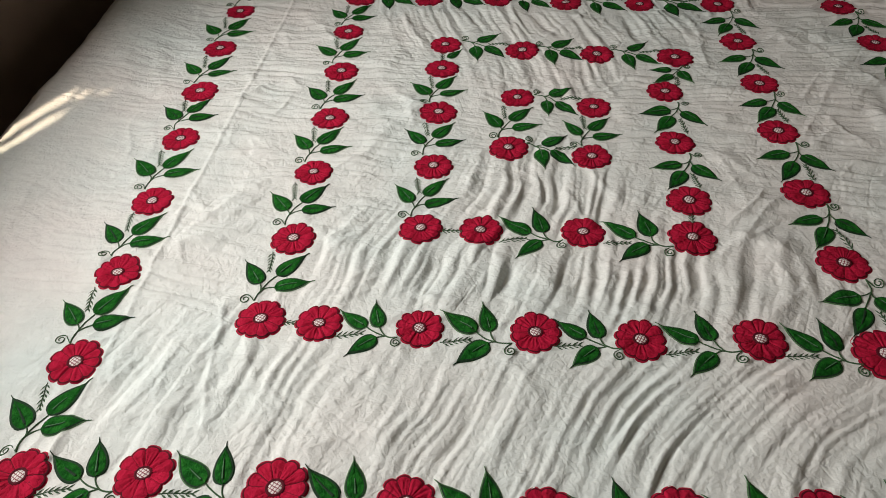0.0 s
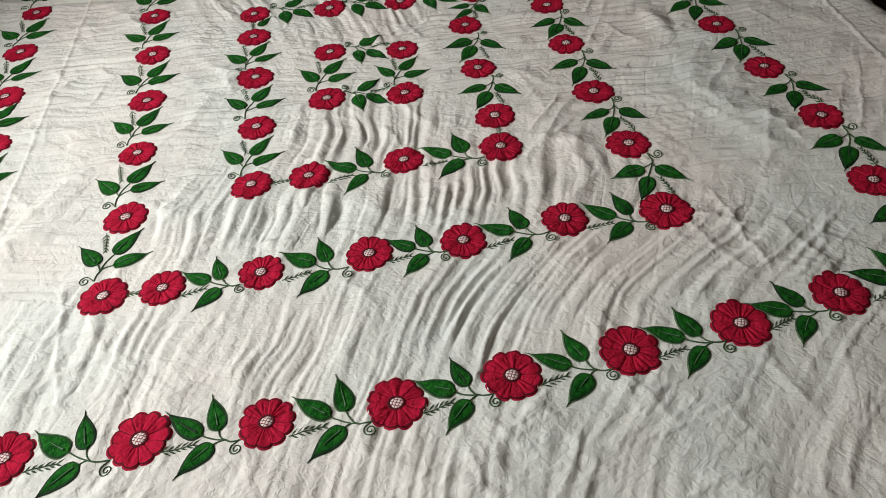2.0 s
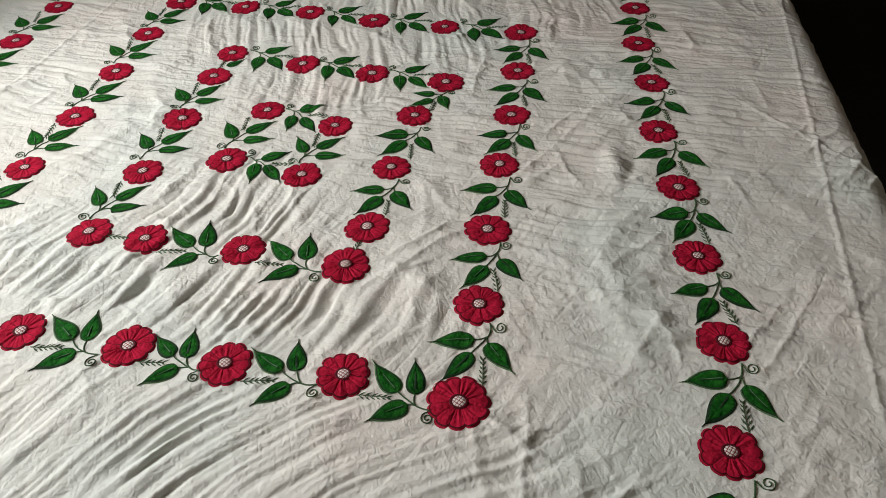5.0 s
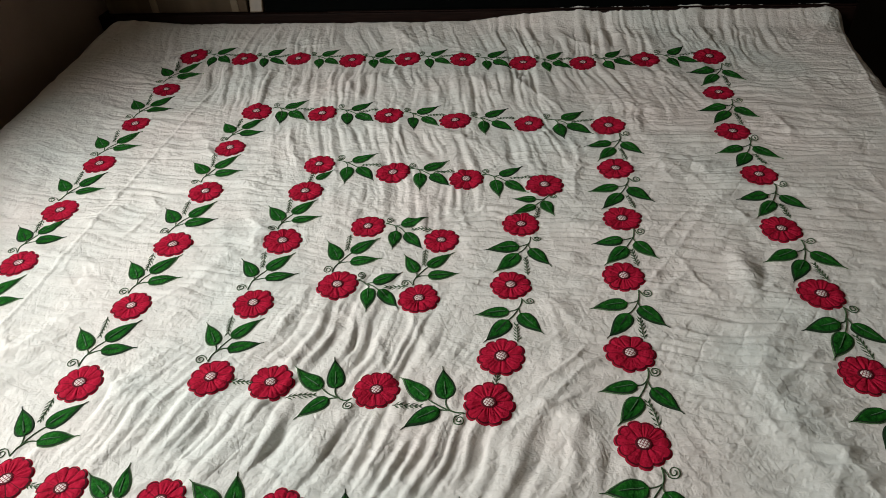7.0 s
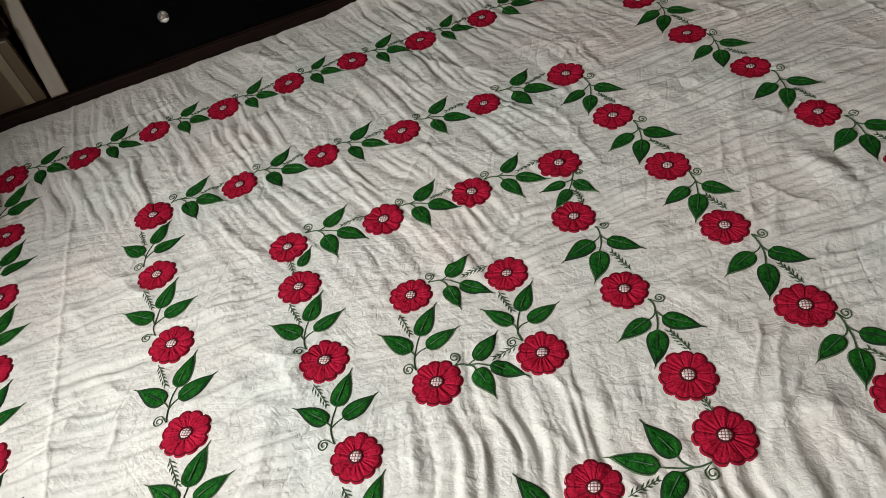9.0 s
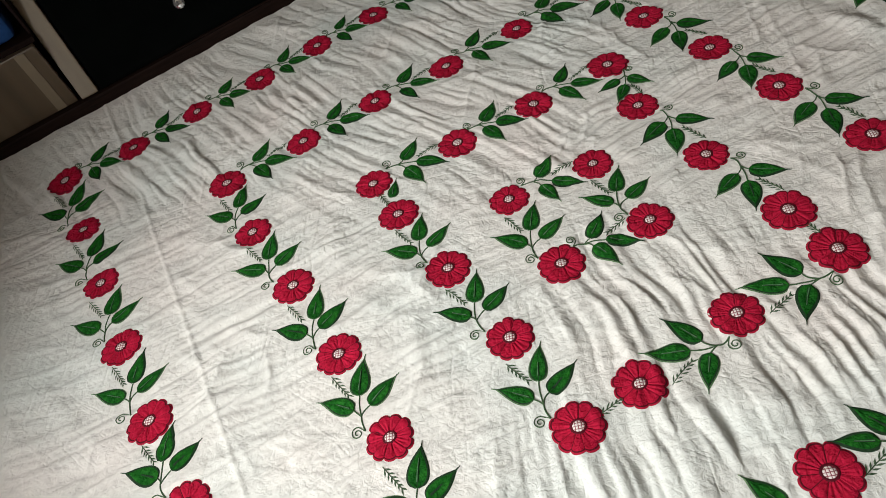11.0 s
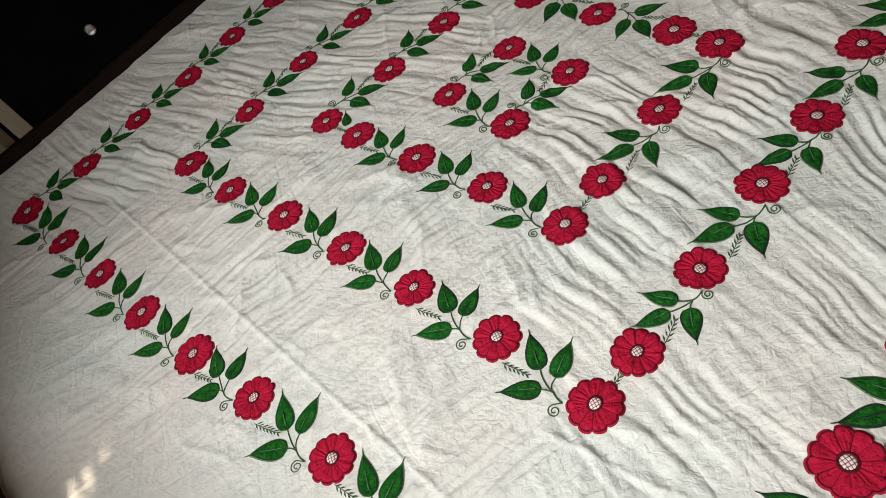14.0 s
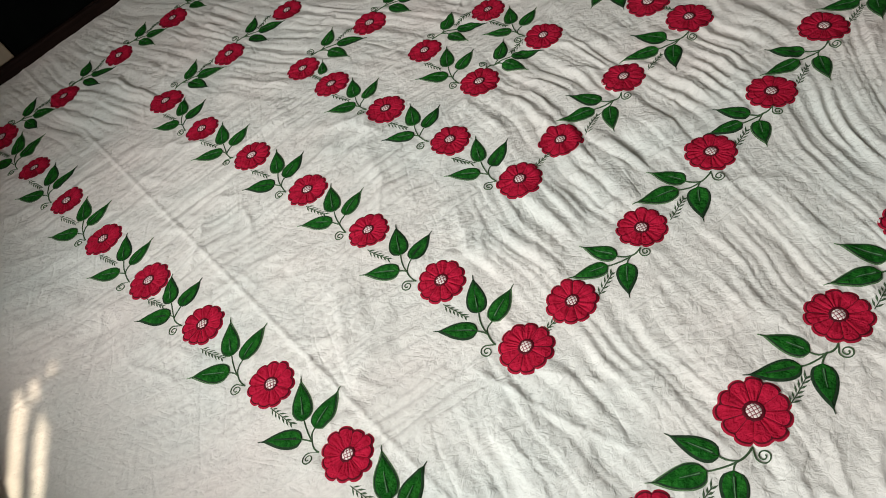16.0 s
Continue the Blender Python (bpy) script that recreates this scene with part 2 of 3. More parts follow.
def west_wall():
    bm = bmesh.new()
    for y0, y1, z0, z1 in ((Y0, WIN_Y[0], 0, TOP), (WIN_Y[1], Y1, 0, TOP), (WIN_Y[0], WIN_Y[1], 0, WIN_Z[0]), (WIN_Y[0], WIN_Y[1], WIN_Z[1], TOP)):
        piece = box(WALL_X - 0.24, WALL_X, y0, y1, z0, z1)
        me = bpy.data.meshes.new("tmp")
        piece.to_mesh(me)
        piece.free()
        bm.from_mesh(me)
        bpy.data.meshes.remove(me)
    return bm


structure("wall_west", west_wall(), WALL, "brown painted wall close beside the bed", "wall")

# unseen slatted shutter outside the window, added so its narrow gaps shape the sun
shutter = tagged(new("window_1"), "unseen closed wooden shutter, added so its narrow gaps shape the sun", "window", kind="structure")


def slit_at(x, y):
    """Where the sun ray that lands at (x, y) on the bed passes the shutter: its y and z."""
    s = (WALL_X - 0.245 - x) / SUN_DIR.x
    return y + s * SUN_DIR.y, 0.578 + s * SUN_DIR.z


# each gap: the sun patch's centre line on the bed, and the gap's width
SLITS = [((-0.838, 0.055), (-0.935, -0.165), 0.054), ((-0.831, -0.016), (-0.915, -0.195), 0.048), ((-0.816, 0.064), (-0.833, 0.020), 0.034), ((-0.790, 0.068), (-0.802, 0.040), 0.026)]
gaps = []
for far, near, wide in SLITS:
    (ya, za), (yb, zb) = slit_at(*far), slit_at(*near)
    gaps.append(((ya + yb) / 2 - wide / 2, (ya + yb) / 2 + wide / 2, min(za, zb), max(za, zb)))
cuts = sorted({WIN_Y[0] - 0.1, WIN_Y[1] + 0.1, *(g[0] for g in gaps), *(g[1] for g in gaps)})
for y0, y1 in zip(cuts, cuts[1:]):
    z = WIN_Z[0] - 0.1
    for _, _, z0, z1 in sorted((g for g in gaps if g[0] < (y0 + y1) / 2 < g[1]), key=lambda g: g[2]):
        if z0 > z:
            part("board", box(WALL_X - 0.249, WALL_X - 0.245, y0, y1, z, z0), DARK_WOOD, shutter)
        z = max(z, z1)
    part("board", box(WALL_X - 0.249, WALL_X - 0.245, y0, y1, z, WIN_Z[1] + 0.25), DARK_WOOD, shutter)
for z0, z1 in ((WIN_Z[0] - 0.1, WIN_Z[0]), (WIN_Z[1], WIN_Z[1] + 0.1)):
    part("frame_rail", box(WALL_X - 0.2445, WALL_X - 0.2405, WIN_Y[0] - 0.1, WIN_Y[1] + 0.1, z0, z1), DARK_WOOD, shutter)
for y0, y1 in ((WIN_Y[0] - 0.1, WIN_Y[0]), (WIN_Y[1], WIN_Y[1] + 0.1)):
    part("frame_post", box(WALL_X - 0.2445, WALL_X - 0.2405, y0, y1, WIN_Z[0], WIN_Z[1]), DARK_WOOD, shutter)

# flower rows of the sheet, corner to corner, in metres
OUTER_LEFT = [(-0.5861, -0.6656), (-0.5918, -0.5174), (-0.5981, -0.3703), (-0.6044, -0.2226), (-0.6142, -0.0633), (-0.6265, 0.0825), (-0.6342, 0.2374), (-0.6364, 0.3953), (-0.6395, 0.5585), (-0.6460, 0.7351)]
OUTER_TOP = [(-0.6460, 0.7351), (-0.5031, 0.7168), (-0.3624, 0.7184), (-0.2226, 0.7106), (-0.0848, 0.7141), (0.0508, 0.7098), (0.1947, 0.6961), (0.3318, 0.6936), (0.4733, 0.7067), (0.6169, 0.7200)]
OUTER_RIGHT = [(0.6169, 0.7200), (0.6095, 0.5515), (0.6077, 0.3905), (0.6229, 0.2393), (0.6249, 0.0889), (0.6434, -0.0610), (0.6556, -0.2054), (0.6692, -0.3493), (0.6569, -0.4958), (0.6543, -0.6451)]
OUTER_BOTTOM = [(0.6543, -0.6451), (0.5042, -0.6615), (0.3723, -0.6751), (0.2376, -0.6808), (0.0999, -0.6821), (-0.0307, -0.6873), (-0.1718, -0.6778), (-0.3082, -0.6672), (-0.4527, -0.6567), (-0.5861, -0.6656)]
MIDDLE_LEFT = [(-0.3817, -0.4421), (-0.3720, -0.2924), (-0.3714, -0.1436), (-0.3719, 0.0050), (-0.3770, 0.1599), (-0.3884, 0.3145), (-0.3839, 0.4652)]
MIDDLE_TOP = [(-0.3839, 0.4652), (-0.2311, 0.4584), (-0.0822, 0.4518), (0.0635, 0.4331), (0.2165, 0.4220), (0.3752, 0.4139)]
MIDDLE_RIGHT = [(0.3752, 0.4139), (0.3803, 0.2632), (0.3807, 0.1103), (0.3737, -0.0313), (0.3713, -0.1838), (0.3757, -0.3257), (0.3705, -0.4748)]
MIDDLE_BOTTOM = [(0.3705, -0.4748), (0.2335, -0.4573), (0.0917, -0.4621), (-0.0341, -0.4541), (-0.1774, -0.4518), (-0.3051, -0.4470), (-0.3817, -0.4421)]
INNER_LEFT = [(-0.1910, -0.2684), (-0.1826, -0.1224), (-0.1834, 0.0271), (-0.1868, 0.1727), (-0.1852, 0.2630)]
INNER_TOP = [(-0.1852, 0.2630), (-0.0336, 0.2408), (0.1085, 0.2228), (0.2520, 0.2075)]
INNER_RIGHT = [(0.2520, 0.2075), (0.2147, 0.0920), (0.2050, -0.0583), (0.1998, -0.2014), (0.1892, -0.2808)]
INNER_BOTTOM = [(0.1892, -0.2808), (0.0401, -0.2702), (-0.1051, -0.2699), (-0.1910, -0.2684)]
CENTRE_UP = [(-0.0631, -0.0725), (-0.0460, 0.0742)]
CENTRE_TOP = [(-0.0460, 0.0742), (0.0854, 0.0431)]
CENTRE_RIGHT = [(0.0690, -0.0949), (0.0854, 0.0431)]
CENTRE_BOTTOM = [(-0.0631, -0.0725), (0.0690, -0.0949)]
SEWN = OUTER_LEFT + OUTER_TOP + OUTER_RIGHT + OUTER_BOTTOM + MIDDLE_LEFT + MIDDLE_TOP + MIDDLE_RIGHT + MIDDLE_BOTTOM + INNER_LEFT + INNER_TOP + INNER_RIGHT + INNER_BOTTOM + CENTRE_UP + CENTRE_RIGHT
# the sewn places: each flower, and the leaves between each two along a row
sewn = [*SEWN]
for (ax, ay), (bx, by) in zip(SEWN, SEWN[1:]):
    if (ax - bx) ** 2 + (ay - by) ** 2 < 0.2 ** 2:
        for s, side in ((0.45, -0.15), (0.62, 0.12), (0.5, 0.25), (0.6, -0.3)):
            sewn.append((ax + (bx - ax) * s + (by - ay) * side, ay + (by - ay) * s - (bx - ax) * side))
SEWN_X, SEWN_Y = np.array(sewn).T

# ---- the sheet's surface ----
BED_X0, BED_X1, BED_Y0, BED_Y1, BED_Z, ROUND = -0.938, 0.957, -1.05, 0.906, 0.55, 0.05
tables = {}


def slope_noise(x, y, seed):
    """Gradient noise, about -0.5..0.5, with no lattice to be seen."""
    if seed not in tables:
        way = np.random.RandomState(seed).rand(64, 64) * 2 * math.pi
        tables[seed] = np.cos(way), np.sin(way)
    gx, gy = tables[seed]
    i, j = np.floor(x).astype(int), np.floor(y).astype(int)
    u, v = x - i, y - j
    corner = []
    for a in (0, 1):
        for b in (0, 1):
            k, m = (i + a) & 63, (j + b) & 63
            corner.append(gx[k, m] * (u - a) + gy[k, m] * (v - b))
    u, v = u * u * u * (u * (6 * u - 15) + 10), v * v * v * (v * (6 * v - 15) + 10)
    low, high = corner[0] + (corner[1] - corner[0]) * v, corner[2] + (corner[3] - corner[2]) * v
    return low + (high - low) * u


def value_noise(x, y, seed):
    """Smooth noise, about 0..1, of the same kind."""
    return 0.5 + mixed_noise(x, y, seed)


def mixed_noise(x, y, seed):
    """Two sizes of noise on lattices that do not meet."""
    return 0.46 * slope_noise(x * 0.83 + 0.13 * y, y * 0.83 - 0.09 * x, seed) + 0.58 * slope_noise(x * 0.47 - 0.17 * y + 0.4, y * 0.49 + 0.11 * x + 0.3, seed + 100)


def ridge(x, y, seed):
    """Rounded ridges with sharp valleys between, in 0..1."""
    return np.abs(2 * value_noise(x, y, seed) - 1)


def step(a, b, x):
    t = np.clip((x - a) / (b - a), 0, 1)
    return t * t * (3 - 2 * t)


def crease(d, width):
    return np.exp(-((d / width) ** 2))


def soft_fold(x, y, seed):
    """Rounded folds with narrow valleys, in 0..1."""
    return np.sqrt(ridge(x, y, seed) + 0.02)


def crinkle(x, y, scale, turn, stretch, seed):
    """Short sharp ridges that run one way, in patches."""
    c, k = math.cos(turn), math.sin(turn)
    p, q = c * x + k * y, c * y - k * x
    p = p + 0.045 * slope_noise(x * 4 + 1, y * 4 + 8, seed + 3) + 0.010 * slope_noise(x * 17 + 5, y * 17 + 3, seed + 1)
    line = np.clip(1 - 3.4 * np.abs(mixed_noise(p * scale * 1.3, q * scale * stretch * 1.3, seed)), 0, 1) ** 3
    return line * step(0.0, 0.25, slope_noise(x * 6 + seed, y * 6 + 2, seed + 2))


CRINKLES = ((9, 0.9, 0.24, 63, 0.0044), (10, 2.2, 0.24, 67, 0.0040), (20, 0.3, 0.2, 31, 0.0028), (23, 1.5, 0.18, 35, 0.0028), (26, 2.4, 0.2, 39, 0.0028), (42, 0.9, 0.25, 43, 0.0013), (46, 2.0, 0.25, 47, 0.0013))


def wrinkle(x, y):
    wx = 0.050 * (value_noise(x * 7 + 3, y * 7 + 9, 1) - 0.5) + 0.012 * (value_noise(x * 23 + 3, y * 23 + 9, 21) - 0.5)
    wy = 0.035 * (value_noise(x * 7 + 13, y * 7 + 5, 2) - 0.5) + 0.012 * (value_noise(x * 23 + 13, y * 23 + 1, 22) - 0.5)
    # gathers run across the stitched rows: along y above and below the middle, along x beside it
    across = step(-0.10, 0.10, np.abs(y) - np.abs(x) * 0.95)
    below = step(0.05, -0.05, y)
    lean = below * (0.30 + 0.95 * step(-0.35, 0.40, x) * step(-0.30, -0.62, y)) - (1 - below) * 0.22
    q = 1.3 * (x + wx - lean * (y + 0.42))
    rows = 0.22 * (value_noise(q * 24, y * 3.0 + 4, 23) - 0.5) + 0.62 * (value_noise(q * 46, y * 4.2 + 7, 3) - 0.5) + 0.62 * (value_noise(q * 72 + 5, y * 8 + 2, 4) - 0.5) + 0.16 * (soft_fold(q * 24 + 9, y * 4 + 2, 14) - 0.6) + 0.48 * (soft_fold(q * 58 + 9, y * 7 + 2, 16) - 0.6)
    strength = 0.35 + 1.2 * value_noise(x * 5 + 2, y * 5 + 8, 5)
    strength = strength + 0.8 * np.exp(-((x / 0.2) ** 2) - ((y + 0.20) / 0.08) ** 2) + 0.4 * np.exp(-(((y + 0.36) / 0.06) ** 2))
    h = 0.0092 * across * strength * (0.35 + 1.3 * value_noise(x * 11 + 4, y * 7 + 6, 24)) * rows * (1 - 0.42 * below * step(0.0, 0.4, x)) * (1 - 0.5 * step(-0.66, -0.78, y))
    r = 1.3 * (y + wy + 0.1 * x)
    sides = 0.68 * (value_noise(r * 40 + 40, x * 4 + 3, 6) - 0.5) + 0.55 * (soft_fold(r * 75 + 9, x * 6 + 2, 17) - 0.6) + 0.5 * (value_noise(r * 82 + 3, x * 7 + 1, 7) - 0.5) + 0.3 * (soft_fold(r * 20 + 9, x * 4 + 2, 15) - 0.6)
    calm = 1 - 0.62 * step(-0.66, -0.80, x) - 0.3 * step(0.66, 0.78, x)
    h += 0.0074 * calm * (1 - across) * strength * (0.3 + 1.3 * value_noise(x * 8 + 7, y * 12 + 1, 25)) * sides
    # loose crumples and short sharp creases
    h += 0.0038 * (value_noise(x * 9 + 30, y * 9 + 30, 8) - 0.5)
    h += 0.0016 * (soft_fold(x * 24 + y * 9, y * 24 - x * 9, 9) - 0.6)
    for scale, turn, stretch, seed, high in CRINKLES:
        h += high * (0.4 + 0.6 * calm) * crinkle(x, y, scale, turn, stretch, seed)
    # the cloth lies flatter where it is sewn, and puckers in a ring round each flower
    near, best, ox, oy = np.full(x.shape, 9.0), np.full(x.shape, 9.0), np.zeros(x.shape), np.zeros(x.shape)
    for k, (fx, fy) in enumerate(zip(SEWN_X, SEWN_Y)):
        # only the part of the sheet round the sewn place changes
        a, b = np.searchsorted(x[0], (fx - 0.1, fx + 0.1))
        c, e = np.searchsorted(y[:, 0], (fy - 0.1, fy + 0.1))
        part_of = np.s_[c:e, a:b]
        dx, dy = x[part_of] - fx, y[part_of] - fy
        d = dx * dx + dy * dy
        near[part_of] = np.minimum(near[part_of], d)
        if k < len(SEWN):
            closer = d < best[part_of]
            for whole, value in ((best, d), (ox, dx), (oy, dy)):
                whole[part_of] = np.where(closer, value, whole[part_of])
    h *= (0.28 + 0.72 * step(0.014, 0.050, np.sqrt(near))) * (1 - 0.6 * step(0.84, 0.91, y))
    far, angle = np.sqrt(best), np.arctan2(oy, ox)
    h += 0.0016 * np.exp(-(((far - 0.047) / 0.011) ** 2)) * (value_noise(angle * 3.2 + 30 * (x - ox), 7 + 40 * (y - oy), 60) - 0.5)
    # folds left from storing, and one sharp pinch
    h += 0.0020 * crease(x + 0.545 - 0.03 * y, 0.0035) + 0.0018 * crease(x - 0.86 - 0.09 * y, 0.004)
    h += 0.0018 * crease(y - 0.022 + 0.02 * x, 0.0035) * step(-0.35, -0.45, x) + 0.0018 * crease(y - 0.085 + 1.2 * (x - 0.86), 0.004) * step(0.70, 0.80, x)
    along, beside = (x - 0.562) * 0.26 + (y + 0.015) * 0.966, (x - 0.562) * 0.966 - (y + 0.015) * 0.26
    h += 0.0065 * np.exp(-((along / 0.055) ** 2)) * (crease(beside + 0.012 + 0.3 * along, 0.018) - 0.6 * crease(beside - 0.016, 0.010))
    return h


def surface(x, y):
    """The sheet's height over a grid of the plan."""
    dish = -0.005 + 0.011 * np.clip(np.maximum(np.abs(x), np.abs(y)) ** 2 / 0.45, 0, 2)
    head = 0.009 * step(0.70, 0.90, y)
    rim = 0.014 * step(-0.70, -0.86, x)
    return BED_Z + dish + head + rim + wrinkle(x, y)


def over(o):
    """Past a rounded edge: how far out and how far down a length o of cloth reaches."""
    arc = ROUND * math.pi / 2
    a = np.clip(o, 0, arc) / ROUND
    return ROUND * np.sin(a), ROUND * (1 - np.cos(a)) + np.clip(o - arc, 0, None)


def cloth():
    # fine on the top of the bed, coarse where it hangs
    drop, fine = 0.33, 0.0024
    u = np.concatenate([np.linspace(BED_X0 + ROUND - drop, BED_X0, 40, False), np.arange(BED_X0, BED_X1, fine), np.linspace(BED_X1, BED_X1 - ROUND + drop, 40)])
    v = np.concatenate([np.linspace(BED_Y0 + ROUND - drop, BED_Y0 + 0.1, 50, False), np.arange(BED_Y0 + 0.1, BED_Y1, fine), [BED_Y1]])
    n, m = len(u), len(v)
    U, V = np.meshgrid(u, v)
    left, right, foot = np.clip(BED_X0 + ROUND - U, 0, None), np.clip(U - BED_X1 + ROUND, 0, None), np.clip(BED_Y0 + ROUND - V, 0, None)
    (lo, ld), (ro, rd), (fo, fd) = over(left), over(right), over(foot)
    x = np.clip(U, BED_X0 + ROUND, BED_X1 - ROUND) - lo + ro
    y = np.clip(V, BED_Y0 + ROUND, None) - fo
    down = np.maximum(np.maximum(ld, rd), fd)
    wave = 0.012 * step(0.02, 0.2, down) * np.sin(V * 22 + 3 * np.sin(V * 5))
    flare = 0.040 * step(0.25, 0.85, V) * step(-0.70, -0.90, U)
    x = x - wave * (left > 0) + wave * (right > 0) - flare
    top = surface(U, V)
    z = top - down
    # towards one end of the headboard the sheet is pulled up over the rail
    tuck = step(0.02, 0.30, U) * step(0.855, 0.906, V)
    y, z = y + 0.040 * tuck, z + 0.038 * tuck
    verts = np.stack([x, y, z], -1).reshape(-1, 3)
    i = (np.arange(m - 1)[:, None] * n + np.arange(n - 1)[None]).ravel()
    faces = np.stack([i, i + 1, i + n + 1, i + n], -1)
    me = bpy.data.meshes.new("bedsheet")
    me.vertices.add(len(verts))
    me.vertices.foreach_set("co", verts.ravel())
    me.loops.add(faces.size)
    me.loops.foreach_set("vertex_index", faces.ravel())
    me.polygons.add(len(faces))
    me.polygons.foreach_set("loop_start", np.arange(0, faces.size, 4))
    me.update(calc_edges=True)
    me.materials.append(COTTON)
    me.shade_smooth()
    return me, u, v, top


SHEET_MESH, GRID_X, GRID_Y, GRID_Z = cloth()


def on_cloth(x, y):
    """The sheet's height at places on the bed."""
    x, y = np.asarray(x, float), np.asarray(y, float)
    i, j = np.searchsorted(GRID_X, x) - 1, np.searchsorted(GRID_Y, y) - 1
    s, t = (x - GRID_X[i]) / (GRID_X[i + 1] - GRID_X[i]), (y - GRID_Y[j]) / (GRID_Y[j + 1] - GRID_Y[j])
    low = GRID_Z[j, i] * (1 - s) + GRID_Z[j, i + 1] * s
    return low * (1 - t) + t * (GRID_Z[j + 1, i] * (1 - s) + GRID_Z[j + 1, i + 1] * s)


SHEET = tagged(new("bedsheet", SHEET_MESH), "wrinkled off-white cotton bedsheet with red flower applique borders", "bedsheet")

# ---- applique ----


def laid(name, xy, lift, faces, mat, parent, origin, label=""):
    """A piece sewn on the sheet: points in the plan, each lifted over the cloth; origin: the plan place of its flower or leaf."""
    xy, lift = np.asarray(xy, float), np.asarray(lift, float)
    z = on_cloth(xy[:, 0], xy[:, 1]) + lift
    base = Vector(origin)
    local = [(p[0] - base.x, p[1] - base.y, h - base.z) for p, h in zip(xy, z)]
    return plate(name, local, faces, mat, parent, label=label)


def quads(rows, cols):
    return [(r * cols + c, r * cols + c + 1, (r + 1) * cols + c + 1, (r + 1) * cols + c) for r in range(rows - 1) for c in range(cols - 1)]


def anchor(name, x, y, label=""):
    return Vector((x, y, float(on_cloth(x, y))))


dice = random.Random(4)


def flower(x, y, size):
    """Scalloped layered flower with eleven gathered petals and a lattice centre."""
    lobes, radius, spin = 11, size / 2, dice.uniform(0, 6.28)
    o = anchor("flower", x, y)
    # under-layer: scalloped disc, a little larger than the petals
    rings, steps = 6, 88
    reach = [dice.uniform(0.96, 1.04) for _ in range(lobes)]
    pts, lift, faces = [(x, y)], [0.0012], []
    for r in range(1, rings + 1):
        for s in range(steps):
            a = s / steps * lobes
            k = reach[int(a) % lobes]
            edge = radius * (0.86 + 0.15 * math.sqrt(max(0, 1 - (2 * (a % 1) - 1) ** 2 * 0.94))) * k * 1.02
            d = edge * r / rings
            t = spin + 2 * math.pi * s / steps
            pts.append((x + d * math.cos(t), y + d * math.sin(t)))
            lift.append(0.0012 if r < rings else 0.0002)
    faces += [(0, 1 + s, 1 + (s + 1) % steps) for s in range(steps)]
    for r in range(rings - 1):
        for s in range(steps):
            a, b = 1 + r * steps + s, 1 + r * steps + (s + 1) % steps
            faces.append((a, a + steps, b + steps, b))
    ob = laid("flower", pts, lift, faces, UNDER, SHEET, o)
    ob.location = o
    inset = [(x + (p[0] - x) * 0.94, y + (p[1] - y) * 0.94) for p in pts]
    laid("stitching", inset, [0.0017] * len(inset), faces, MAROON, ob, o)
    for i in range(lobes):
        rows, cols = 6, 13
        pts, lift = [], []
        tuck, pleats, ruck, twist = dice.uniform(0, 6.28), dice.uniform(2.5, 8), dice.uniform(0.0002, 0.0008), dice.uniform(-2, 2)
        gap, puff = dice.choice((0.93, 0.965, 0.995, 1.0)), dice.uniform(0.0004, 0.0010)
        for r in range(rows):
            s = r / (rows - 1)
            for c in range(cols):
                a = 2 * c / (cols - 1) - 1
                edge = radius * (0.86 + 0.15 * math.sqrt(max(0, 1 - a * a * 0.94))) * reach[i] * 0.908
                inner = radius * 0.24
                d = inner + (edge - inner) * s
                t = spin + 2 * math.pi * (i + 0.5 + 0.5 * a * gap * (0.95 + 0.05 * s)) / lobes
                pts.append((x + d * math.cos(t), y + d * math.sin(t)))
                round_off = max(0.0, 1 - a ** 6) * min(1.0, 5 * (1 - s)) ** 0.5
                pucker = ruck * math.sin(pleats * a + tuck + 3.0 * s * twist) * math.sin(math.pi * (0.15 + 0.75 * s))
                lift.append(0.0019 + (puff + pucker) * round_off)
        laid("petal", pts, lift, quads(rows, cols), RED, ob, o)
    # stitched ring and domed lattice centre
    pts, lift, steps = [], [], 24
    ex = dice.uniform(0.86, 1.0)
    for d, h in ((0.19, 0.0020), (0.225, 0.0033), (0.29, 0.0033), (0.32, 0.0020)):
        for s in range(steps):
            t = 2 * math.pi * s / steps
            pts.append((x + d * radius * math.cos(t), y + d * radius * ex * math.sin(t)))
            lift.append(h)
    faces = [(r * steps + s, (r + 1) * steps + s, (r + 1) * steps + (s + 1) % steps, r * steps + (s + 1) % steps) for r in range(3) for s in range(steps)]
    laid("stitched_ring", pts, lift, faces, MAROON, ob, o)
    pts, lift = [(x, y)], [0.0040]
    for d, h in ((0.09, 0.0040), (0.17, 0.0037), (0.225, 0.0026)):
        for s in range(steps):
            t = 2 * math.pi * s / steps
            pts.append((x + d * radius * math.cos(t), y + d * radius * ex * math.sin(t)))
            lift.append(h)
    faces = [(0, 1 + s, 1 + (s + 1) % steps) for s in range(steps)]
    faces += [(1 + r * steps + s, 1 + (r + 1) * steps + s, 1 + (r + 1) * steps + (s + 1) % steps, 1 + r * steps + (s + 1) % steps) for r in range(2) for s in range(steps)]
    laid("lattice_centre", pts, lift, faces, MESHWORK, ob, o, "white lattice-stitched flower centre")
    return ob


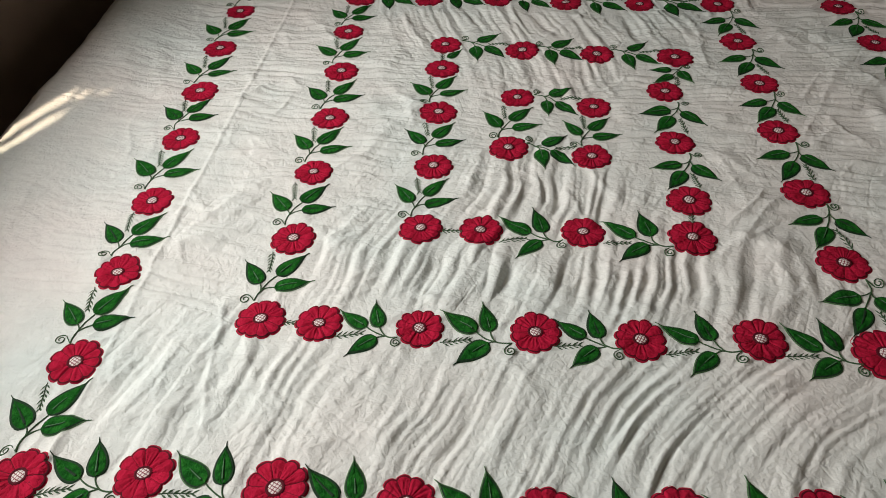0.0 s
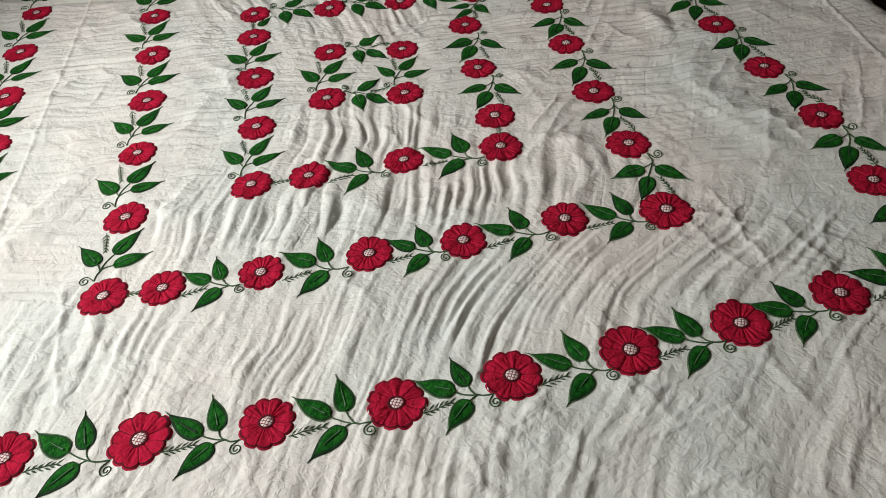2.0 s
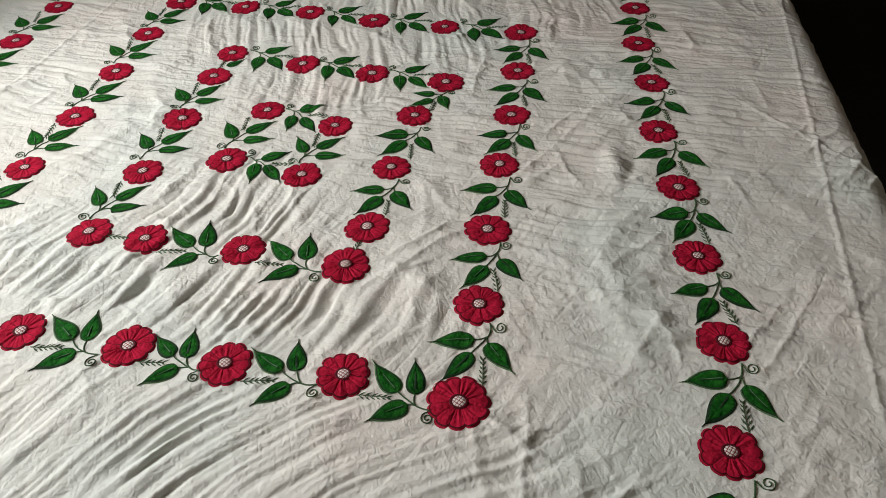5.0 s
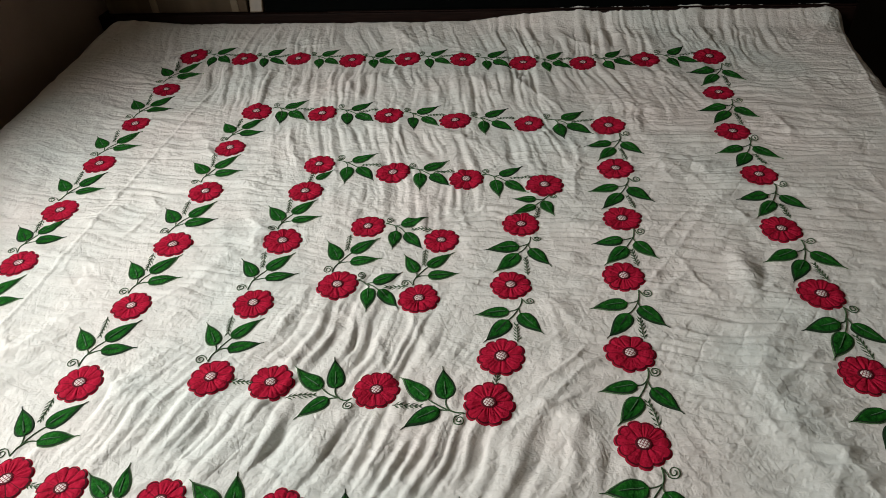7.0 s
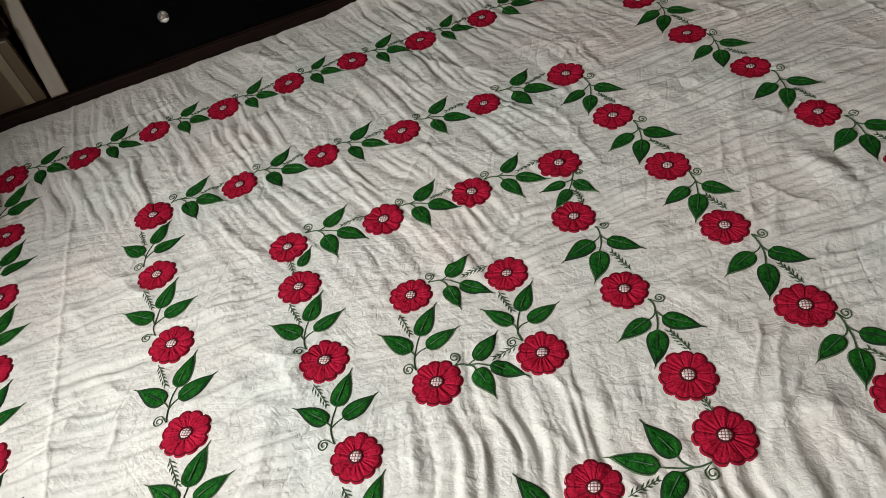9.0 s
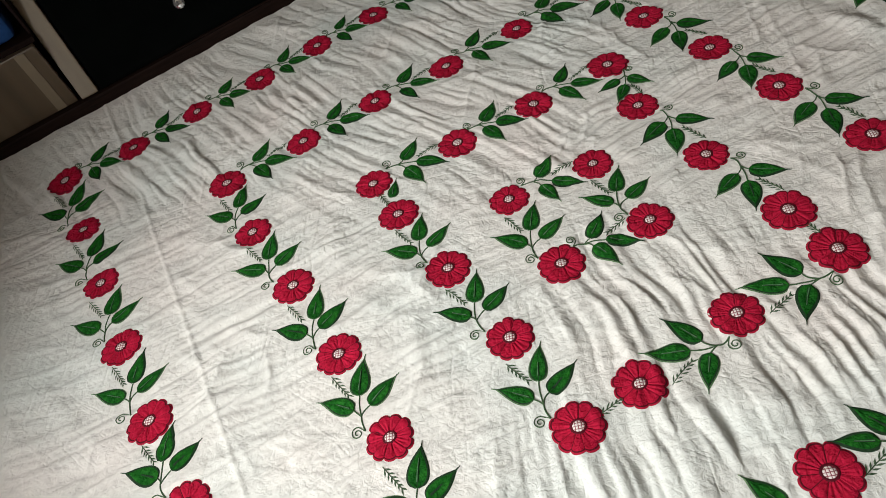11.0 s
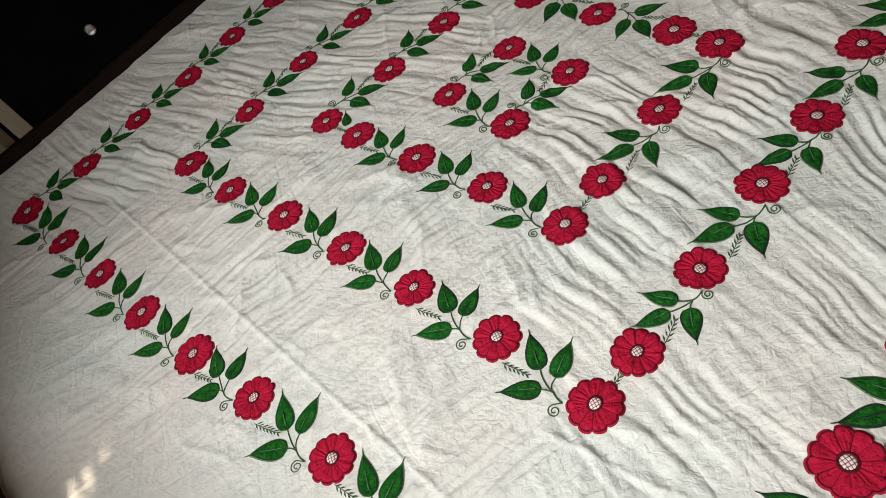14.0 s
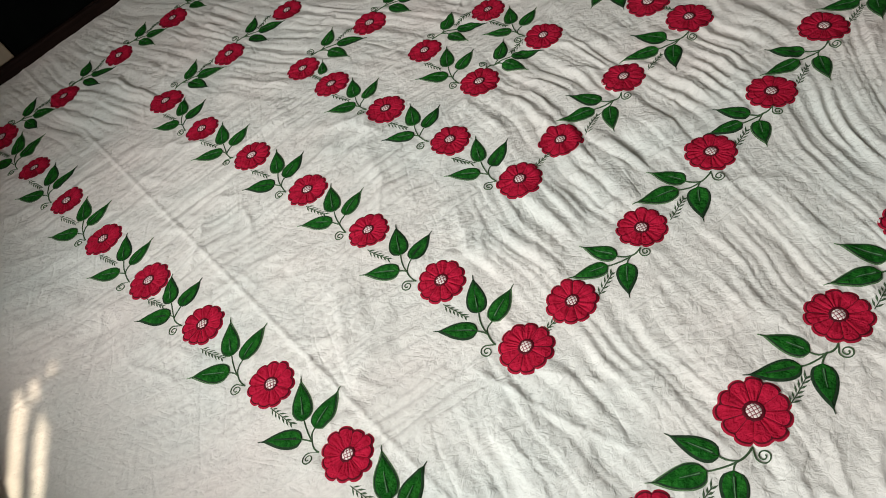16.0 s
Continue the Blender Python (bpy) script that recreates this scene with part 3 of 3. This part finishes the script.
def thread(name, line, width, mat, parent, origin, height=0.0012):
    """A raised line of stitching along the points of line; width may taper to the end."""
    pts, lift = [], []
    for i, p in enumerate(line):
        a, b = Vector(line[max(i - 1, 0)]), Vector(line[min(i + 1, len(line) - 1)])
        d = (b - a).normalized()
        side = Vector((-d.y, d.x))
        w = width(i / (len(line) - 1)) / 2
        for k, h in ((-1, 0.0001), (-0.5, height), (0.5, height), (1, 0.0001)):
            pts.append(tuple(Vector(p) + side * w * k))
            lift.append(h)
    return laid(name, pts, lift, quads(len(line), 4), mat, parent, origin)


def bend(a, b, c, n=9):
    """Points on a quadratic curve from a to c, drawn towards b."""
    a, b, c = Vector(a), Vector(b), Vector(c)
    return [tuple(a * (1 - t) ** 2 + b * 2 * t * (1 - t) + c * t * t) for t in (i / (n - 1) for i in range(n))]


def leaf(base, tip, wide, curl):
    """A pointed, softly padded leaf with a pale or a dark stitched rim, a drawn-out tip and a vein."""
    dark = dice.random() < 0.4
    wide *= dice.uniform(0.98, 1.15)
    base, tip = Vector(base), Vector(tip)
    d = tip - base
    side = Vector((-d.y, d.x))
    mid = (base + tip) / 2 + side * curl
    line = bend(base, mid, tip, 19)
    middle = line[5]
    o = anchor("leaf", *middle)

    def outline(grow, rows, cols, top):
        pts, lift = [], []
        for i, p in enumerate(rows):
            s = i / (len(rows) - 1)
            a, b = Vector(rows[max(i - 1, 0)]), Vector(rows[min(i + 1, len(rows) - 1)])
            n = (b - a).normalized()
            n = Vector((-n.y, n.x))
            e = min(1.0, s / 0.90)
            w = max(d.length * 0.96 * wide * (e ** 0.55 * (1 - e) ** 1.10) / 0.395 / 2 + grow * (1 - 0.8 * e), 0.0005 if grow > 0 else 0.0)
            for c in range(cols):
                k = 2 * c / (cols - 1) - 1
                pts.append(tuple(Vector(p) + n * w * k))
                lift.append(top(s, k))
        return pts, lift

    rim, lift = outline(0.0025, line, 5, lambda s, k: 0.0012 if abs(k) < 0.9 else 0.0004)
    ob = laid("leaf", rim, lift, quads(19, 5), EDGING if dark else SELVEDGE, SHEET, o)
    ob.location = o
    rim, lift = outline(0.0009, line[:18], 5, lambda s, k: 0.0015 if abs(k) < 0.9 else 0.0013)
    laid("edge_stitch", rim, lift, quads(18, 5), EDGING, ob, o)
    swell, bias = dice.uniform(0.0005, 0.0011), dice.uniform(-0.3, 0.3)
    blade, lift = outline(-0.0014, line[:17], 9, lambda s, k: 0.0017 + swell * max(0, (1 - k * k)) ** 0.5 * (1 + bias * k) * math.sin(math.pi * min(1, 0.08 + s * 0.9)) ** 0.5 - 0.0009 * math.exp(-(k / 0.2) ** 2))
    laid("blade", blade, lift, quads(17, 9), LEAF, ob, o)
    # the vein: a dark stitched line, with a pale thread along it on most leaves
    stop = dice.randint(9, 12)
    for name, wide_of, low, high, mat in (("vein", 0.0016, 0.0027, 0.0032, EDGING), ("vein_thread", 0.0007, 0.0033, 0.0037, VEIN)):
        if name == "vein_thread" and dark and dice.random() < 0.5:
            continue
        pts, lift = [], []
        rows = line[2:stop]
        for i, p in enumerate(rows):
            a, b = Vector(line[i + 1]), Vector(line[i + 3])
            n = (b - a).normalized()
            n = Vector((-n.y, n.x))
            w = wide_of * (1 - 0.6 * i / len(rows))
            for k, h in ((-1, low), (0, high), (1, low)):
                pts.append(tuple(Vector(p) + n * w * k))
                lift.append(h)
        laid(name, pts, lift, quads(len(rows), 3), mat, ob, o)


def sprig(a, b):
    """A little fern of stitched leaflets from a to b."""
    a, b = Vector(a), Vector(b)
    o = anchor("sprig", *((a + b) / 2))
    d = b - a
    side = Vector((-d.y, d.x)).normalized()
    line = bend(a, (a + b) / 2 + side * dice.uniform(-0.002, 0.002), b, 9)
    ob = thread("sprig", line, lambda s: 0.0010, FERN, SHEET, o)
    ob.location = o
    n = max(4, round(d.length / 0.0064))
    for i in range(n):
        p = a + d * (i + 0.4) / n
        for k in (-1, 1):
            long = dice.uniform(0.8, 1.25)
            q = p + d.normalized() * 0.0080 * long + side * k * 0.0058 * long * (1 - 0.45 * i / n)
            m, w = (p + q) / 2, (q - p)
            w = Vector((-w.y, w.x)).normalized() * 0.0011
            laid("leaflet", [p, m + w, q, m - w, m], [0.0004, 0.0003, 0.0004, 0.0003, 0.0014], [(0, 4, 1), (1, 4, 2), (2, 4, 3), (3, 4, 0)], FERN, ob, o)


def spray(b, a, full=True):
    """The stem, tendril, three leaves and fern between flower b and flower a; it grows out of b."""
    b, a = Vector(b), Vector(a)
    u = a - b
    length = u.length
    v = Vector((u.y, -u.x))

    def at(p, q):
        return b + u * (p + dice.uniform(-0.012, 0.012)) + v * (q + dice.uniform(-0.012, 0.012))

    if not full:
        sprig(at(0.74, -0.02), at(0.30, -0.02))
        return
    start, fork = at(0.19, -0.13), at(0.32, -0.115)
    one, two, three = at(0.378, -0.01), at(0.51, -0.025), at(0.40, -0.135)
    o = anchor("stem", *fork)
    root = thread("stem", bend(start, at(0.26, -0.14), fork, 8), lambda s: 0.0020, STEM, SHEET, o)
    root.location = o
    for end, pull in ((one, at(0.37, -0.08)), (two, at(0.42, -0.09)), (three, at(0.36, -0.115))):
        thread("stalk", bend(fork, pull, end, 7), lambda s: 0.0018, STEM, root, o)
    hub = at(0.215, -0.205)
    coil = []
    for i in range(26):
        s = i / 25
        t = 2 * math.pi * 1.6 * s
        rr = 0.052 * length * (1 - 0.78 * s)
        e1, e2 = u.normalized(), v.normalized()
        coil.append(tuple(hub + (e1 * -math.cos(t + 2.4) + e2 * math.sin(t + 2.4)) * rr))
    thread("tendril", [tuple(start)] + coil, lambda s: 0.0013, STEM, root, o)
    leaf(one, at(0.478, 0.34), 0.45, dice.uniform(-0.06, 0.06))
    leaf(two, at(0.83, 0.20), 0.43, dice.uniform(0.0, 0.09))
    leaf(three, at(0.68, -0.385), 0.45, dice.uniform(-0.09, 0.0))
    sprig(at(0.82, -0.15), at(0.56, -0.105))


placed = []


def flower_once(p, size):
    if all((p[0] - q[0]) ** 2 + (p[1] - q[1]) ** 2 > 0.02 ** 2 for q in placed):
        placed.append(p)
        flower(p[0], p[1], size * dice.uniform(0.92, 1.03))


def border(row, size, corner):
    """One side of a border: flowers with sprays between; short links carry a fern alone."""
    for i, p in enumerate(row):
        flower_once(p, corner if i in (0, len(row) - 1) else size)
    for p, q in zip(row, row[1:]):
        spray(p, q, (p[0] - q[0]) ** 2 + (p[1] - q[1]) ** 2 > 0.105 ** 2)


for row, size, corner in (
    (OUTER_LEFT, 0.065, 0.070), (OUTER_TOP, 0.066, 0.072), (OUTER_RIGHT, 0.066, 0.070), (OUTER_BOTTOM, 0.068, 0.070),
    (MIDDLE_LEFT, 0.063, 0.070), (MIDDLE_TOP, 0.064, 0.068), (MIDDLE_RIGHT, 0.066, 0.070), (MIDDLE_BOTTOM, 0.064, 0.070),
    (INNER_LEFT, 0.063, 0.064), (INNER_TOP, 0.065, 0.066), (INNER_RIGHT, 0.066, 0.066), (INNER_BOTTOM, 0.066, 0.064),
    (CENTRE_UP, 0.063, 0.063), (CENTRE_TOP, 0.063, 0.063), (CENTRE_RIGHT, 0.063, 0.063), (CENTRE_BOTTOM, 0.063, 0.063),
):
    border(row, size, corner)
# a lone leaf fills the short link at the inner border's corner
leaf((-0.176, 0.212), (-0.150, 0.246), 0.42, 0.05)

# ---- the bed under and behind the sheet ----
bed = thing("bed", (0, 0, 0), "dark wooden double bed with a black studded headboard", "bed")
part("side_board", box(-0.895, -0.865, BED_Y0 + 0.06, 0.93, 0.14, 0.36, 0.004), DARK_WOOD, bed)
part("side_board", box(0.868, 0.898, BED_Y0 + 0.06, 0.93, 0.14, 0.36, 0.004), DARK_WOOD, bed)
part("foot_board", box(-0.895, 0.898, BED_Y0 + 0.03, BED_Y0 + 0.06, 0.14, 0.36, 0.004), DARK_WOOD, bed)
part("base_panel", box(-0.864, 0.867, BED_Y0 + 0.061, 0.929, 0.26, 0.34), DARK_WOOD, bed)
for lx in (-0.88, 0.82):
    for ly in (BED_Y0 + 0.07, 0.86):
        part("leg", box(lx, lx + 0.07, ly, ly + 0.07, 0, 0.14, 0.004), DARK_WOOD, bed)
part("head_rail", box(-0.995, 0.98, 0.908, 0.960, 0.40, 0.600, 0.004), DARK_WOOD, bed, "dark walnut rail along the headboard")


def reclined(bm):
    """Leans a piece of the headboard back from the rail."""
    bmesh.ops.rotate(bm, verts=bm.verts[:], cent=(0, 0.913, 0.601), matrix=Matrix.Rotation(-math.atan(0.45), 3, "X"))
    return bm


part("headboard_panel", reclined(box(-0.508, 0.98, 0.9165, 0.945, 0.603, 1.02, 0.006)), BLACK, bed, "black padded headboard panel")
part("panel_bead", box(-0.33, 0.98, 0.9090, 0.9140, 0.6004, 0.604, 0.001), DARK_WOOD, bed)
part("post", reclined(box(-0.549, -0.512, 0.913, 0.945, 0.6035, 1.02, 0.003)), CREAM, bed, "cream lacquered upright post")
part("back_panel", box(-0.995, 0.98, 1.20, 1.22, 0.0, 1.25), DARK_WOOD, bed)
part("niche_floor", box(-0.975, -0.552, 0.945, 1.199, 0.736, 0.746), DARK_WOOD, bed)
part("niche_side", box(-0.556, -0.551, 0.962, 1.199, 0.747, 1.25), DARK_WOOD, bed)
part("cabinet_side", box(-0.992, -0.976, 0.961, 1.199, 0.0, 1.25, 0.002), DARK_WOOD, bed)
drawer = part("drawer", box(-0.968, -0.558, 0.925, 0.943, 0.6005, 0.737, 0.003), LAMINATE, bed, "cream wood-grain drawer front")

for bx in (-0.835, -0.602):
    part("inlay", box(bx, bx + 0.020, 0.9225, 0.9248, 0.6025, 0.735, 0.0005), CREAM, drawer, "paler wood-grain band")


def ring_pull():
    bm = bmesh.new()
    n, k, big, small = 24, 8, 0.0145, 0.0030
    loops = []
    for i in range(n):
        t = 2 * math.pi * i / n
        loops.append([bm.verts.new(((big + small * math.cos(2 * math.pi * j / k)) * math.cos(t), small * math.sin(2 * math.pi * j / k), (big + small * math.cos(2 * math.pi * j / k)) * math.sin(t))) for j in range(k)])
    for i in range(n):
        for j in range(k):
            bm.faces.new((loops[i][j], loops[i][(j + 1) % k], loops[(i + 1) % n][(j + 1) % k], loops[(i + 1) % n][j]))
    bmesh.ops.translate(bm, verts=bm.verts[:], vec=(-0.770, 0.921, 0.673))
    return bm


part("ring_pull", ring_pull(), BRASS, drawer, "aged brass ring pull", True)


def knob(radius, depth):
    bm = bmesh.new()
    bmesh.ops.create_uvsphere(bm, u_segments=12, v_segments=8, radius=radius, matrix=Matrix.Diagonal((1, depth, 1, 1)))
    return bm


boss = knob(0.005, 0.7)
bmesh.ops.translate(boss, verts=boss.verts[:], vec=(-0.770, 0.924, 0.692))
part("ring_boss", boss, BRASS, drawer, "", True)
for sz in (0.680, 0.827):
    s = knob(0.0125, 0.45)
    bmesh.ops.translate(s, verts=s.verts[:], vec=(-0.272, 0.915, sz))
    part("stud", reclined(s), CRYSTAL, bed, "round faceted crystal stud")

mattress = tagged(part("mattress", box(-0.888, 0.888, BED_Y0 + 0.061, 0.905, 0.345, 0.524, 0.03), FOAM), "thick foam mattress under the sheet", "mattress")


def folded_cloth():
    bm = box(-0.94, -0.575, 0.965, 1.10, 0.7465, 0.86, 0.02)
    bmesh.ops.subdivide_edges(bm, edges=bm.edges[:], cuts=3, use_grid_fill=True)
    for q in bm.verts:
        q.co.y -= 0.006 * math.sin(q.co.z * 160) * math.sin((q.co.x + 0.94) * 9)
    return bm


tagged(part("folded_cloth", folded_cloth(), BLUE, smooth=True), "dark blue folded cloth in the headboard niche", "cloth")
